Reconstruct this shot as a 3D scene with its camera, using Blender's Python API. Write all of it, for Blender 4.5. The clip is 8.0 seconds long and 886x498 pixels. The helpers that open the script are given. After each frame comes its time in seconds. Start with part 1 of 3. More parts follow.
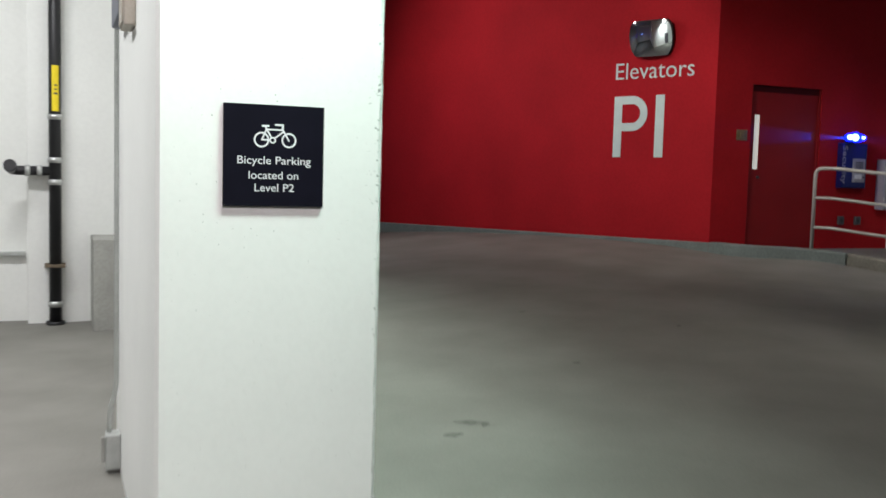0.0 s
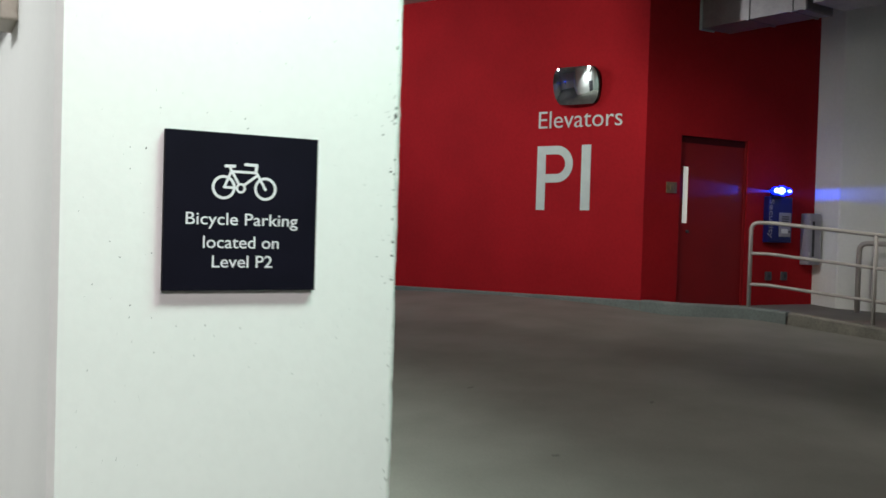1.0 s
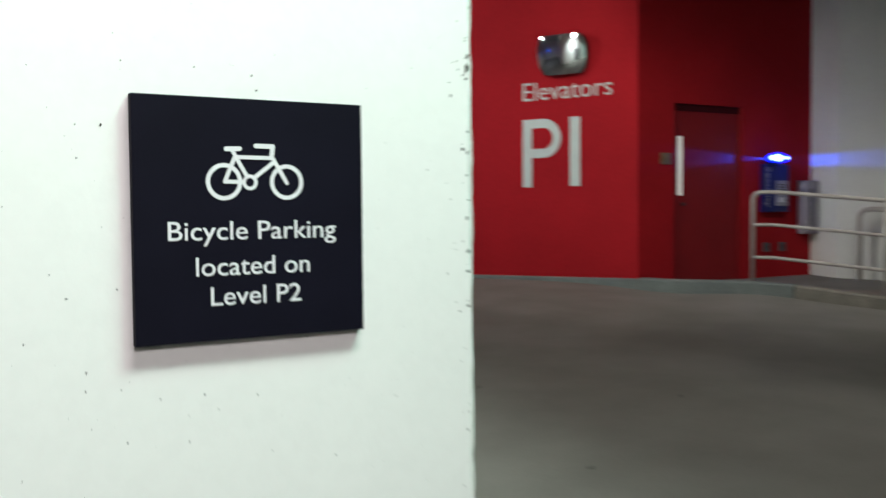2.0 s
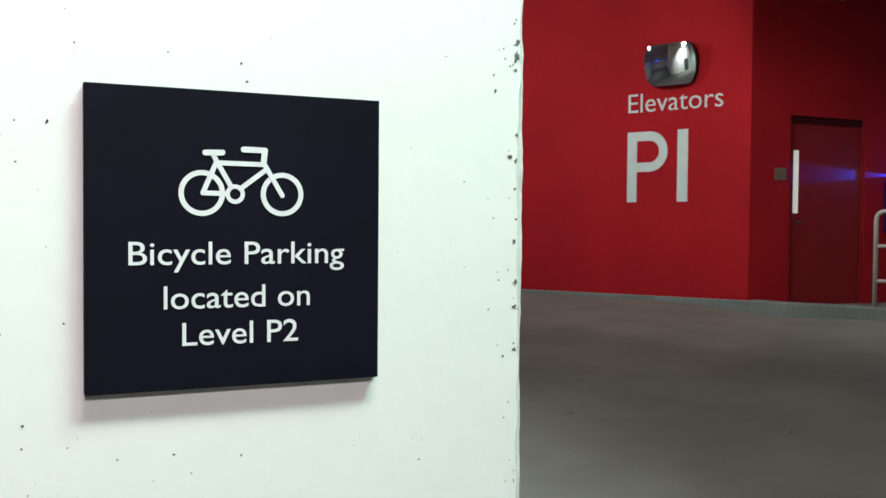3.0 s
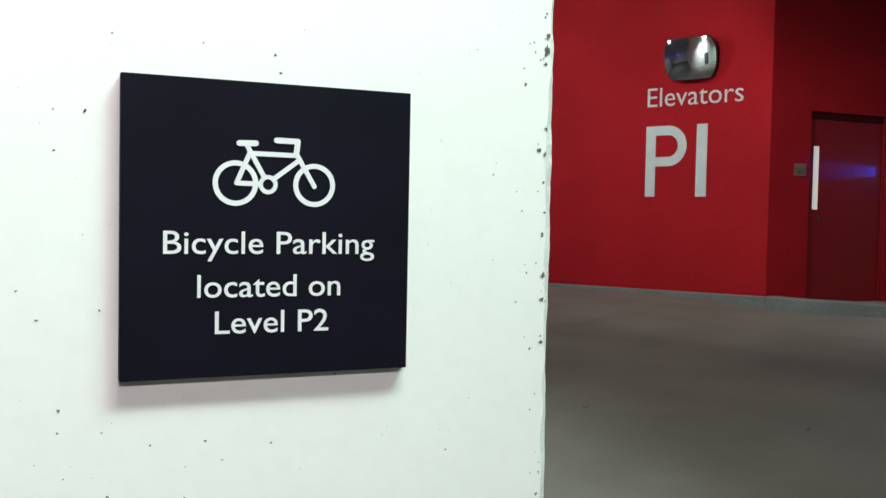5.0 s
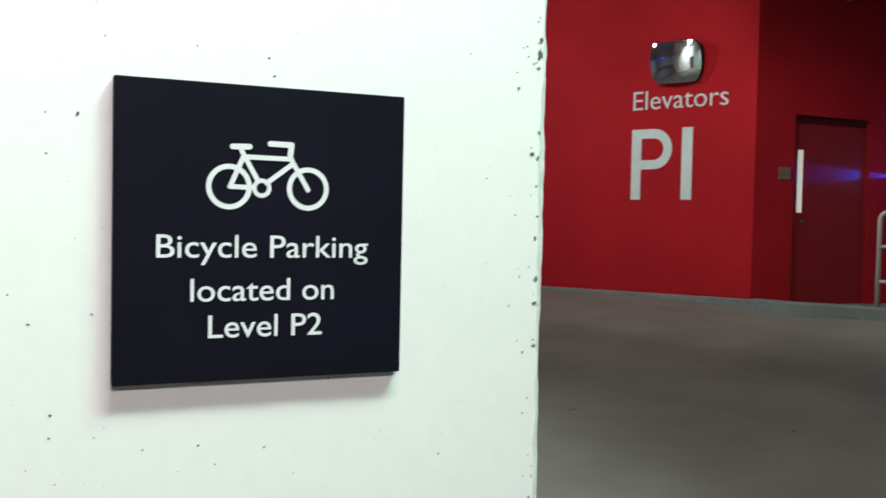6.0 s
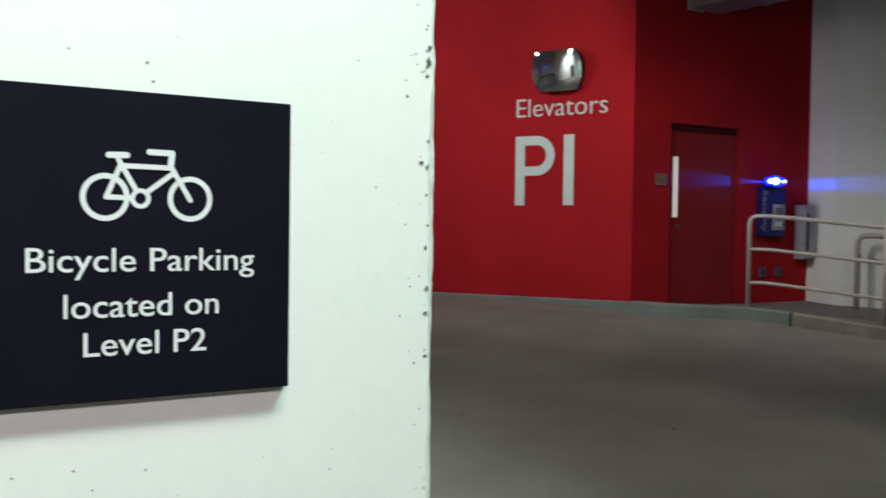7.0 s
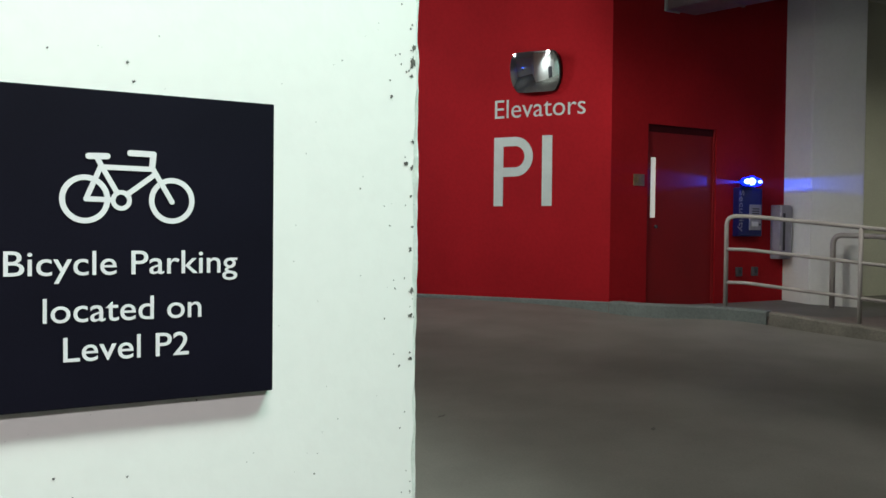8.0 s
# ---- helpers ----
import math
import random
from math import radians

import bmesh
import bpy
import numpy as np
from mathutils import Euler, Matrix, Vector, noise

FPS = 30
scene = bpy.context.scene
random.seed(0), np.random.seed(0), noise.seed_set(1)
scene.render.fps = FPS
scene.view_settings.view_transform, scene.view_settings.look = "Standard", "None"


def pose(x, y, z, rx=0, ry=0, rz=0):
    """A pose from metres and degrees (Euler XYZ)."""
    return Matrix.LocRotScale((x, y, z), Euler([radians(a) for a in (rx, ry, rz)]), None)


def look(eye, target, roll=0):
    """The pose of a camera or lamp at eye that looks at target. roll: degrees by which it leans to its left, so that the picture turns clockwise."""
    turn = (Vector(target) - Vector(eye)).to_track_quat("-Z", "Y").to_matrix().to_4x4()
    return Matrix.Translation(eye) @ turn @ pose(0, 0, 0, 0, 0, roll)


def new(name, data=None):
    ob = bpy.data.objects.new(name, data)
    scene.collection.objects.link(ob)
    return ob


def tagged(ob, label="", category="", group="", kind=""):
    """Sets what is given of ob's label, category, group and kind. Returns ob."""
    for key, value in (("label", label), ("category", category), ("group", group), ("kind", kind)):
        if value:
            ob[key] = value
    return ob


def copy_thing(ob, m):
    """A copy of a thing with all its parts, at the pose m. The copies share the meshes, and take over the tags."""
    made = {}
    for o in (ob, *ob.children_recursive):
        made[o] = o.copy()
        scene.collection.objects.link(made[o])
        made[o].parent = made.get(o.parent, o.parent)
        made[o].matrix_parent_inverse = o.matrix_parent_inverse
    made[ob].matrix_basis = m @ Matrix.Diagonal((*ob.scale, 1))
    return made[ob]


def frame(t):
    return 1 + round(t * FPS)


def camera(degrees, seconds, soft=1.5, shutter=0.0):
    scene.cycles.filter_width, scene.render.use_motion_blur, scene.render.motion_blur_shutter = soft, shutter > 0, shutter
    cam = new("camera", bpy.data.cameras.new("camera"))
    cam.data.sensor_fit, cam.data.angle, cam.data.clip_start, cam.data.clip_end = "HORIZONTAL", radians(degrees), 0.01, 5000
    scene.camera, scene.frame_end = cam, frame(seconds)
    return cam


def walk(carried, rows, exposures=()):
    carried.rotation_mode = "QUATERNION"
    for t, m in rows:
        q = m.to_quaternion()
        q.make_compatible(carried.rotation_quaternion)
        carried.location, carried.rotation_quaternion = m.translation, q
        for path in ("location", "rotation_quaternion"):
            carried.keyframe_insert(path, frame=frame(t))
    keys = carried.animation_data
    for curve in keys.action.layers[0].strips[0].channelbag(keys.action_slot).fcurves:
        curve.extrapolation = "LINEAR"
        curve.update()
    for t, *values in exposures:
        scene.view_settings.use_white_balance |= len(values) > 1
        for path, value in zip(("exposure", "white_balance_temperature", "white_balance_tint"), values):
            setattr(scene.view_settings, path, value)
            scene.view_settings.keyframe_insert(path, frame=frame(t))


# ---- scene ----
cam = camera(50.4, 8.0, shutter=0.8)
PATH = [
    (0, (-0.48, -2.98, 1.475), (0.279, -1.136, 1.318), 1.6),
    (0.2, (-0.475, -2.722, 1.479), (0.308, -0.887, 1.343), 2.2),
    (0.3, (-0.483, -2.626, 1.466), (0.323, -0.8, 1.342), 1.8),
    (0.5, (-0.485, -2.407, 1.481), (0.384, -0.615, 1.301), 0.1),
    (0.7, (-0.466, -2.172, 1.512), (0.495, -0.424, 1.371), 1.7),
    (0.8, (-0.456, -2.076, 1.496), (0.52, -0.333, 1.402), 1.6),
    (1, (-0.426, -1.884, 1.498), (0.553, -0.14, 1.456), 1.7),
    (1.2, (-0.408, -1.71, 1.509), (0.579, 0.028, 1.421), 2.2),
    (1.5, (-0.38, -1.483, 1.513), (0.634, 0.239, 1.437), 0.7),
    (1.8, (-0.327, -1.294, 1.541), (0.757, 0.384, 1.452), -0.0),
    (2, (-0.281, -1.211, 1.532), (0.756, 0.497, 1.446), -0.5),
    (2.2, (-0.2, -1.137, 1.533), (0.759, 0.617, 1.466), -0.1),
    (3.3, (-0.068, -1.018, 1.543), (0.753, 0.804, 1.472), 0.5),
    (3.5, (-0.07, -1.017, 1.542), (0.739, 0.81, 1.451), 0.7),
    (4, (-0.074, -1.02, 1.539), (0.744, 0.803, 1.455), 1.1),
    (4.5, (-0.083, -1.022, 1.54), (0.727, 0.806, 1.465), 1.1),
    (5.8, (-0.095, -1.018, 1.543), (0.722, 0.806, 1.466), 1.2),
    (6, (-0.097, -1.017, 1.543), (0.741, 0.797, 1.473), 1.2),
    (6.5, (-0.097, -1.011, 1.546), (0.813, 0.768, 1.475), 1.0),
    (6.8, (-0.093, -1.003, 1.549), (0.912, 0.725, 1.494), 0.7),
    (7, (-0.093, -1.0, 1.547), (0.957, 0.701, 1.494), 0.8),
    (7.5, (-0.096, -0.989, 1.546), (1.002, 0.682, 1.495), 0.7),
    (8, (-0.095, -0.987, 1.547), (0.994, 0.689, 1.497), 0.6),
]
walk(cam, [(t, look(eye, target, roll)) for t, eye, target, roll in PATH], [(0, -0.12, 6500, 14), (0.5, -0.28, 6500, 13), (1, -0.28, 6500, 12), (1.5, -0.2, 6500, 12), (2, -0.15, 6500, 12), (3.3, -0.10, 6500, 12), (4.5, -0.10, 6500, 12), (6, -0.10, 6500, 12), (6.5, -0.12, 6500, 12), (7, -0.2, 6500, 11), (7.5, -0.26, 6500, 11), (8, -0.26, 6500, 11)])

# ---------------------------------------------------------------- world and light
world = bpy.data.worlds.new("world")
scene.world = world
world.use_nodes = True
world.node_tree.nodes["Background"].inputs[0].default_value = (0.5, 0.55, 0.6, 1)
world.node_tree.nodes["Background"].inputs[1].default_value = 0.02


def strip_lamp(name, at, size, power, colour, aim, spread=180):
    data = bpy.data.lights.new(name, "AREA")
    data.shape, data.size, data.size_y = "RECTANGLE", size[0], size[1]
    data.energy, data.color, data.spread = power, colour, radians(spread)
    ob = new(name, data)
    ob.matrix_world = look(at, aim)
    return ob


# Assumed lamps out of view: place, tint and beam tuned to the brightness wanted.
strip_lamp("assumed_lamp", (0.30, -1.20, 4.4), (1.2, 0.2), 24, (1.0, 0.92, 0.93), (-0.05, 0.0, 2.9), 66)
# Green lamp added to tint the right of the pier.
strip_lamp("assumed_lamp", (1.6, -1.1, 4.4), (1.2, 0.3), 26, (0.54, 1.0, 0.80), (0.58, 0.0, 2.5), 66)
strip_lamp("assumed_lamp", (-2.4, 0.5, 4.4), (1.2, 0.3), 52, (0.95, 1.0, 0.98), (-0.5, 0.9, 1.0), 120)
# Fill lamp added to lift the shadow under the sign.
strip_lamp("assumed_lamp", (-0.6, -5.6, 4.4), (1.2, 0.3), 34, (1.0, 0.94, 0.95), (-0.5, -2.0, 1.6), 70)
strip_lamp("assumed_lamp", (-1.8, 4.0, 4.2), (0.3, 2.4), 165, (0.97, 1.0, 1.0), (-1.6, 4.0, 0))
# Added to brighten the bay wall that the mirror reflects.
strip_lamp("assumed_lamp", (2.0, 4.2, 4.4), (0.3, 1.2), 56, (0.90, 1.0, 0.95), (0.45, 4.2, 2.6), 75)
# Long narrow beam added for the bright strip of floor beside the pier.
strip_lamp("assumed_lamp", (1.35, 2.9, 4.55), (0.2, 6.8), 27, (0.82, 1.0, 0.90), (1.35, 3.0, 0), 50)
# A second lamp added for the reflected bay wall.
strip_lamp("assumed_lamp", (1.25, 3.2, 4.6), (0.2, 1.2), 22, (0.92, 1.0, 0.96), (0.45, 3.2, 2.9), 90)
strip_lamp("assumed_lamp", (-1.6, 11.2, 4.5), (0.15, 0.5), 40, (0.80, 0.92, 1.0), (-1.6, 10.6, 0), 130)
strip_lamp("assumed_lamp", (2.4, 10.2, 4.5), (0.2, 0.6), 65, (0.98, 1.0, 1.0), (6.3, 8.8, 1.8), 140)
strip_lamp("assumed_lamp", (3.2, 5.4, 4.6), (0.3, 1.2), 50, (1.0, 0.98, 0.90), (9.3, 6.6, 2.2), 95)
strip_lamp("assumed_lamp", (8.05, 3.2, 4.68), (0.2, 1.2), 24, (1.0, 0.96, 0.88), (8.1, 5.3, 0.8), 96)
# Added to lift the dark middle of the floor.
strip_lamp("assumed_lamp", (4.5, 1.3, 4.6), (0.2, 1.2), 16, (1.0, 0.96, 0.90), (4.5, 1.3, 0), 105)
# Added to lift the wall beyond the column.
strip_lamp("assumed_lamp", (12.0, 3.4, 4.5), (0.2, 1.2), 6, (0.97, 1.0, 0.82), (12.3, 6.9, 1.4), 60)
BEACON_AT = (9.50, 6.815, 2.13)
flash = bpy.data.lights.new("beacon_flash", "POINT")
flash.energy, flash.color, flash.shadow_soft_size = 44, (0.0, 0.07, 1.0), 0.004
new("beacon_flash", flash).location = BEACON_AT


# Added blue flash out of view, for the blue strip in the mirror.
FAR_BEACON_AT = (-5.875, 10.9, 2.13)
far_flash = bpy.data.lights.new("beacon_flash", "POINT")
far_flash.energy, far_flash.color, far_flash.shadow_soft_size = 110, (0.0, 0.05, 1.0), 0.004
new("beacon_flash", far_flash).location = FAR_BEACON_AT


# ---------------------------------------------------------------- materials
def material(name, colour, rough=0.6, metal=0.0, spread=0.15, scale=3.0, fine=60.0, bump=0.1, tint=None, coat=0.0, gloss=0.5):
    """A surface with broad stains, fine grain and relief. spread: how far the colour strays; tint: a second colour of the stains."""
    m = bpy.data.materials.new(name)
    m.use_nodes = True
    t = m.node_tree
    b = t.nodes["Principled BSDF"]
    b.inputs["Roughness"].default_value, b.inputs["Metallic"].default_value = rough, metal
    b.inputs["Coat Weight"].default_value, b.inputs["Specular IOR Level"].default_value = coat, gloss
    where = t.nodes.new("ShaderNodeNewGeometry").outputs["Position"]
    broad, grain = t.nodes.new("ShaderNodeTexNoise"), t.nodes.new("ShaderNodeTexNoise")
    for n, s, d in ((broad, scale, 6), (grain, fine, 4)):
        n.inputs["Scale"].default_value, n.inputs["Detail"].default_value = s, d
        t.links.new(where, n.inputs["Vector"])
    ramp = t.nodes.new("ShaderNodeValToRGB")
    low = tint or tuple(c * (1 - spread) for c in colour)
    high = tuple(min(1, c * (1 + spread * 0.6)) for c in colour)
    ramp.color_ramp.elements[0].position, ramp.color_ramp.elements[1].position = 0.32, 0.68
    ramp.color_ramp.elements[0].color, ramp.color_ramp.elements[1].color = (*low, 1), (*high, 1)
    t.links.new(broad.outputs["Fac"], ramp.inputs["Fac"])
    mix = t.nodes.new("ShaderNodeMix")
    mix.data_type, mix.blend_type = "RGBA", "MULTIPLY"
    mix.inputs["Factor"].default_value = min(1.0, spread * 1.6)
    t.links.new(ramp.outputs["Color"], mix.inputs[6])
    gr = t.nodes.new("ShaderNodeValToRGB")
    gr.color_ramp.elements[0].position, gr.color_ramp.elements[1].position = 0.35, 0.6
    gr.color_ramp.elements[0].color, gr.color_ramp.elements[1].color = (0.55, 0.55, 0.55, 1), (1, 1, 1, 1)
    t.links.new(grain.outputs["Fac"], gr.inputs["Fac"])
    t.links.new(gr.outputs["Color"], mix.inputs[7])
    t.links.new(mix.outputs[2], b.inputs["Base Color"])
    if bump:
        bp = t.nodes.new("ShaderNodeBump")
        bp.inputs["Strength"].default_value, bp.inputs["Distance"].default_value = bump, 0.004
        t.links.new(grain.outputs["Fac"], bp.inputs["Height"])
        t.links.new(bp.outputs["Normal"], b.inputs["Normal"])
    return m


def glowing(name, colour, strength):
    m = bpy.data.materials.new(name)
    m.use_nodes = True
    b = m.node_tree.nodes["Principled BSDF"]
    b.inputs["Base Color"].default_value = (*colour, 1)
    b.inputs["Emission Color"].default_value = (*colour, 1)
    b.inputs["Emission Strength"].default_value = strength
    return m


WHITE = material("white_painted_concrete", (0.82, 0.82, 0.80), 0.6, spread=0.025, scale=2.2, fine=45, bump=0.12)
WHITE_WALL = material("white_painted_wall", (0.78, 0.79, 0.76), 0.65, spread=0.04, scale=1.4, fine=24, bump=0.05)
GREY_WALL = material("dull_white_wall", (0.70, 0.69, 0.57), 0.7, spread=0.08, scale=1.2, fine=30, bump=0.1)
# Greyer white for the pier's bevel: its shade is put into the colour.
EDGE_SHADE = material("edge_shade_white", (0.72, 0.70, 0.68), 0.85, spread=0.16, scale=30, fine=160, bump=0.3)
# Flat flecks: bare concrete, darkened to paint in the shade of each hole.
PIT = material("shaded_concrete_pit", (0.10, 0.10, 0.09), 0.95, spread=0.4, scale=60, fine=300, bump=0.3)
# Chips likewise: exposed concrete with the shade of the recess in its colour.
CHIP = material("shaded_concrete_chip", (0.17, 0.17, 0.15), 0.95, spread=0.5, scale=90, fine=400, bump=0.4)
RED = material("red_painted_block", (0.41, 0.0105, 0.0168), 0.8, gloss=0.15, spread=0.12, scale=1.1, fine=26, bump=0.18)
RED_DOOR = material("red_painted_steel", (0.26, 0.009, 0.013), 0.5, gloss=0.3, spread=0.08, scale=2, fine=50, bump=0.03)
# Red of the door head, darkened to paint in the shadow beneath it.
HEAD_SHADE = material("red_head_shade", (0.06, 0.005, 0.008), 0.7, gloss=0.1, spread=0.1, scale=2, fine=50, bump=0.03)
ROAD = material("worn_parking_concrete", (0.208, 0.203, 0.183), 0.7, gloss=0.3, spread=0.12, scale=1.3, fine=90, bump=0.05, tint=(0.172, 0.166, 0.148))
KERB = material("kerb_concrete", (0.185, 0.215, 0.205), 0.8, spread=0.22, scale=2.5, fine=40, bump=0.2)
BROWN_KERB = material("brown_kerb_concrete", (0.22, 0.205, 0.172), 0.8, spread=0.28, scale=4, fine=50, bump=0.25)
WALKWAY = material("walkway_concrete", (0.19, 0.155, 0.138), 0.75, spread=0.18, scale=1.6, fine=35, bump=0.15)
PLINTH = material("bare_grey_concrete", (0.36, 0.36, 0.33), 0.85, spread=0.15, scale=3, fine=40, bump=0.2)
CEILING = material("painted_ceiling", (0.55, 0.55, 0.52), 0.8, spread=0.1, scale=1, fine=20, bump=0.1)
SIGN = material("black_sign_plastic", (0.006, 0.0055, 0.012), 0.6, gloss=0.07, spread=0.15, scale=8, fine=300, bump=0.02)
SIGN_WHITE = material("white_sign_vinyl", (0.76, 0.76, 0.78), 0.4, spread=0.02, scale=20, fine=300, bump=0.0)
LETTER = material("pale_wall_lettering", (0.61, 0.71, 0.67), 0.5, spread=0.06, scale=6, fine=60, bump=0.05)
MIRROR = material("mirror_surface", (0.85, 0.87, 0.9), 0.04, 1.0, spread=0.0, scale=3, fine=60, bump=0.0)
RUBBER = material("black_rubber_rim", (0.02, 0.02, 0.02), 0.6, spread=0.2, scale=20, fine=200, bump=0.05)
STEEL = material("galvanised_duct", (0.34, 0.33, 0.34), 0.42, 0.7, spread=0.12, scale=5, fine=35, bump=0.05)
COLLAR = material("zinc_duct_collar", (0.42, 0.47, 0.48), 0.5, 0.3, spread=0.12, scale=5, fine=35, bump=0.05)
RAIL = material("painted_pipe_rail", (0.44, 0.41, 0.385), 0.45, 0.1, spread=0.12, scale=6, fine=80, bump=0.04)
BRONZE = material("bronze_card_plate", (0.27, 0.19, 0.09), 0.5, 0.3, spread=0.2, scale=20, fine=150, bump=0.05)
PIPE = material("black_iron_pipe", (0.012, 0.012, 0.014), 0.45, 0.1, spread=0.3, scale=9, fine=80, bump=0.1)
CLAMP = material("zinc_clamp", (0.55, 0.56, 0.55), 0.4, 0.7, spread=0.2, scale=20, fine=150, bump=0.05)
RUST = material("rusty_clamp", (0.17, 0.13, 0.09), 0.8, 0.2, spread=0.3, scale=25, fine=150, bump=0.2)
YELLOW = material("yellow_pipe_label", (0.80, 0.62, 0.01), 0.5, spread=0.08, scale=10, fine=100, bump=0.02)
BLUE = material("blue_painted_steel", (0.004, 0.012, 0.14), 0.4, 0.0, spread=0.1, scale=6, fine=80, bump=0.03)
CABINET = material("grey_cabinet_paint", (0.37, 0.36, 0.42), 0.45, 0.1, spread=0.1, scale=5, fine=80, bump=0.03)
DARK = material("dark_slot", (0.05, 0.05, 0.06), 0.6, spread=0.2, scale=15, fine=100, bump=0.02)
DULL = material("dull_grey_plate", (0.09, 0.085, 0.10), 0.6, spread=0.1, scale=9, fine=90, bump=0.03)
BOX = material("beige_metal_box", (0.42, 0.38, 0.32), 0.5, 0.2, spread=0.1, scale=8, fine=100, bump=0.03)
SWITCH_BLUE = material("dark_blue_enamel", (0.035, 0.045, 0.085), 0.4, spread=0.12, scale=9, fine=90, bump=0.03)
GALV = material("grey_conduit", (0.50, 0.52, 0.50), 0.45, 0.5, spread=0.12, scale=12, fine=120, bump=0.03)
BEACON = glowing("blue_beacon_lens", (0.001, 0.010, 1.0), 6)
# White glow added for the burnt-out centre of the beacon.
CORE = glowing("beacon_centre_glow", (0.50, 0.85, 1.0), 4)
# The pane itself glows; no lit lobby stands behind it.
LIT_PANE = glowing("glowing_pane", (0.80, 0.82, 0.76), 0.45)


# ---------------------------------------------------------------- mesh helpers
def part(name, bm, mat, parent=None, label=""):
    """One mesh object out of a bmesh, under a thing or part if one is given."""
    bmesh.ops.recalc_face_normals(bm, faces=bm.faces)
    me = bpy.data.meshes.new(name)
    bm.to_mesh(me)
    bm.free()
    me.materials.append(mat)
    ob = new(name, me)
    if parent:
        ob.parent = parent
    return tagged(ob, label)


def thing(name, label, category, group="", kind="", m=None):
    ob = tagged(new(name), label, category, group, kind)
    if m:
        ob.matrix_world = m
    return ob


def box(x0, x1, y0, y1, z0, z1, bevel=0.0, segments=2, bm=None):
    own = bmesh.new()
    bmesh.ops.create_cube(own, size=1, matrix=Matrix.LocRotScale(((x0 + x1) / 2, (y0 + y1) / 2, (z0 + z1) / 2), None, (x1 - x0, y1 - y0, z1 - z0)))
    if bevel:
        bmesh.ops.bevel(own, geom=own.edges[:], offset=bevel, segments=segments, affect="EDGES", profile=0.6)
    return joined(bm, own)


def joined(bm, own):
    if bm is None:
        return own
    me = bpy.data.meshes.new("tmp")
    own.to_mesh(me)
    own.free()
    bm.from_mesh(me)
    bpy.data.meshes.remove(me)
    return bm


def tube(points, r, sides=12, closed=False, bm=None, caps=True):
    """A round tube along a line of points."""
    bm = bm or bmesh.new()
    pts = [Vector(p) for p in points]
    n = len(pts)
    rings, side = [], None
    for i, p in enumerate(pts):
        a, b = (pts[i - 1] if i or closed else p), (pts[(i + 1) % n] if i < n - 1 or closed else p)
        d = (b - a).normalized()
        if side is None:
            side = d.orthogonal().normalized()
        side = (side - d * side.dot(d)).normalized()
        up = d.cross(side)
        rings.append([bm.verts.new(p + r * (math.cos(2 * math.pi * k / sides) * side + math.sin(2 * math.pi * k / sides) * up)) for k in range(sides)])
    for i in range(n if closed else n - 1):
        a, b = rings[i], rings[(i + 1) % n]
        for k in range(sides):
            bm.faces.new((a[k], a[(k + 1) % sides], b[(k + 1) % sides], b[k])).smooth = True
    if caps and not closed:
        bm.faces.new(rings[0][::-1])
        bm.faces.new(rings[-1])
    return bm


def bent(points, r, steps=6):
    """The line through points with its corners rounded off by r."""
    pts = [Vector(p) for p in points]
    out = [pts[0]]
    for a, p, b in zip(pts, pts[1:], pts[2:]):
        u, v = (a - p), (b - p)
        k = min(r, u.length * 0.49, v.length * 0.49)
        s, e = p + u.normalized() * k, p + v.normalized() * k
        out += [(1 - f) ** 2 * s + 2 * f * (1 - f) * p + f * f * e for f in (i / steps for i in range(steps + 1))]
    return out + [pts[-1]]


def prism(outline, depth, holes=(), bm=None, m=None):
    """A flat outline in x and z, thickened along +y from 0 to depth."""
    own = bmesh.new()
    edges = []
    for loop in (outline, *holes):
        vs = [own.verts.new((x, 0, z)) for x, z in loop]
        edges += [own.edges.new((vs[i], vs[(i + 1) % len(vs)])) for i in range(len(vs))]
    bmesh.ops.triangle_fill(own, edges=edges, use_beauty=True, use_dissolve=False)
    faces = bmesh.ops.extrude_face_region(own, geom=own.faces[:])["geom"]
    bmesh.ops.translate(own, verts=[v for v in faces if isinstance(v, bmesh.types.BMVert)], vec=(0, depth, 0))
    if m:
        bmesh.ops.transform(own, matrix=m, verts=own.verts[:])
    return joined(bm, own)


def letters(text, x, z, width, height, depth, m=None, weight=0.003):
    """Raised lettering in the x-z plane, its baseline at z, fitted to a width and to the height of its capitals; front at -depth."""
    curve = bpy.data.curves.new("text", "FONT")
    curve.body, curve.extrude, curve.resolution_u, curve.offset = text, 0.05, 4, weight
    ob = new("text", curve)
    me = bpy.data.meshes.new_from_object(ob.evaluated_get(bpy.context.evaluated_depsgraph_get()))
    bm = bmesh.new()
    bm.from_mesh(me)
    bpy.data.objects.remove(ob)
    bpy.data.curves.remove(curve)
    bpy.data.meshes.remove(me)
    x0, x1 = min(v.co.x for v in bm.verts), max(v.co.x for v in bm.verts)
    cap = 0.73
    for v in bm.verts:
        v.co = ((v.co.x - x0) / (x1 - x0) * width + x, -depth * (v.co.z + 0.05) / 0.1, v.co.y / cap * height + z)
    if m:
        bmesh.ops.transform(bm, matrix=m, verts=bm.verts[:])
    return bm


def smooth_step(a, b, v):
    f = min(1.0, max(0.0, (v - a) / (b - a)))
    return f * f * (3 - 2 * f)


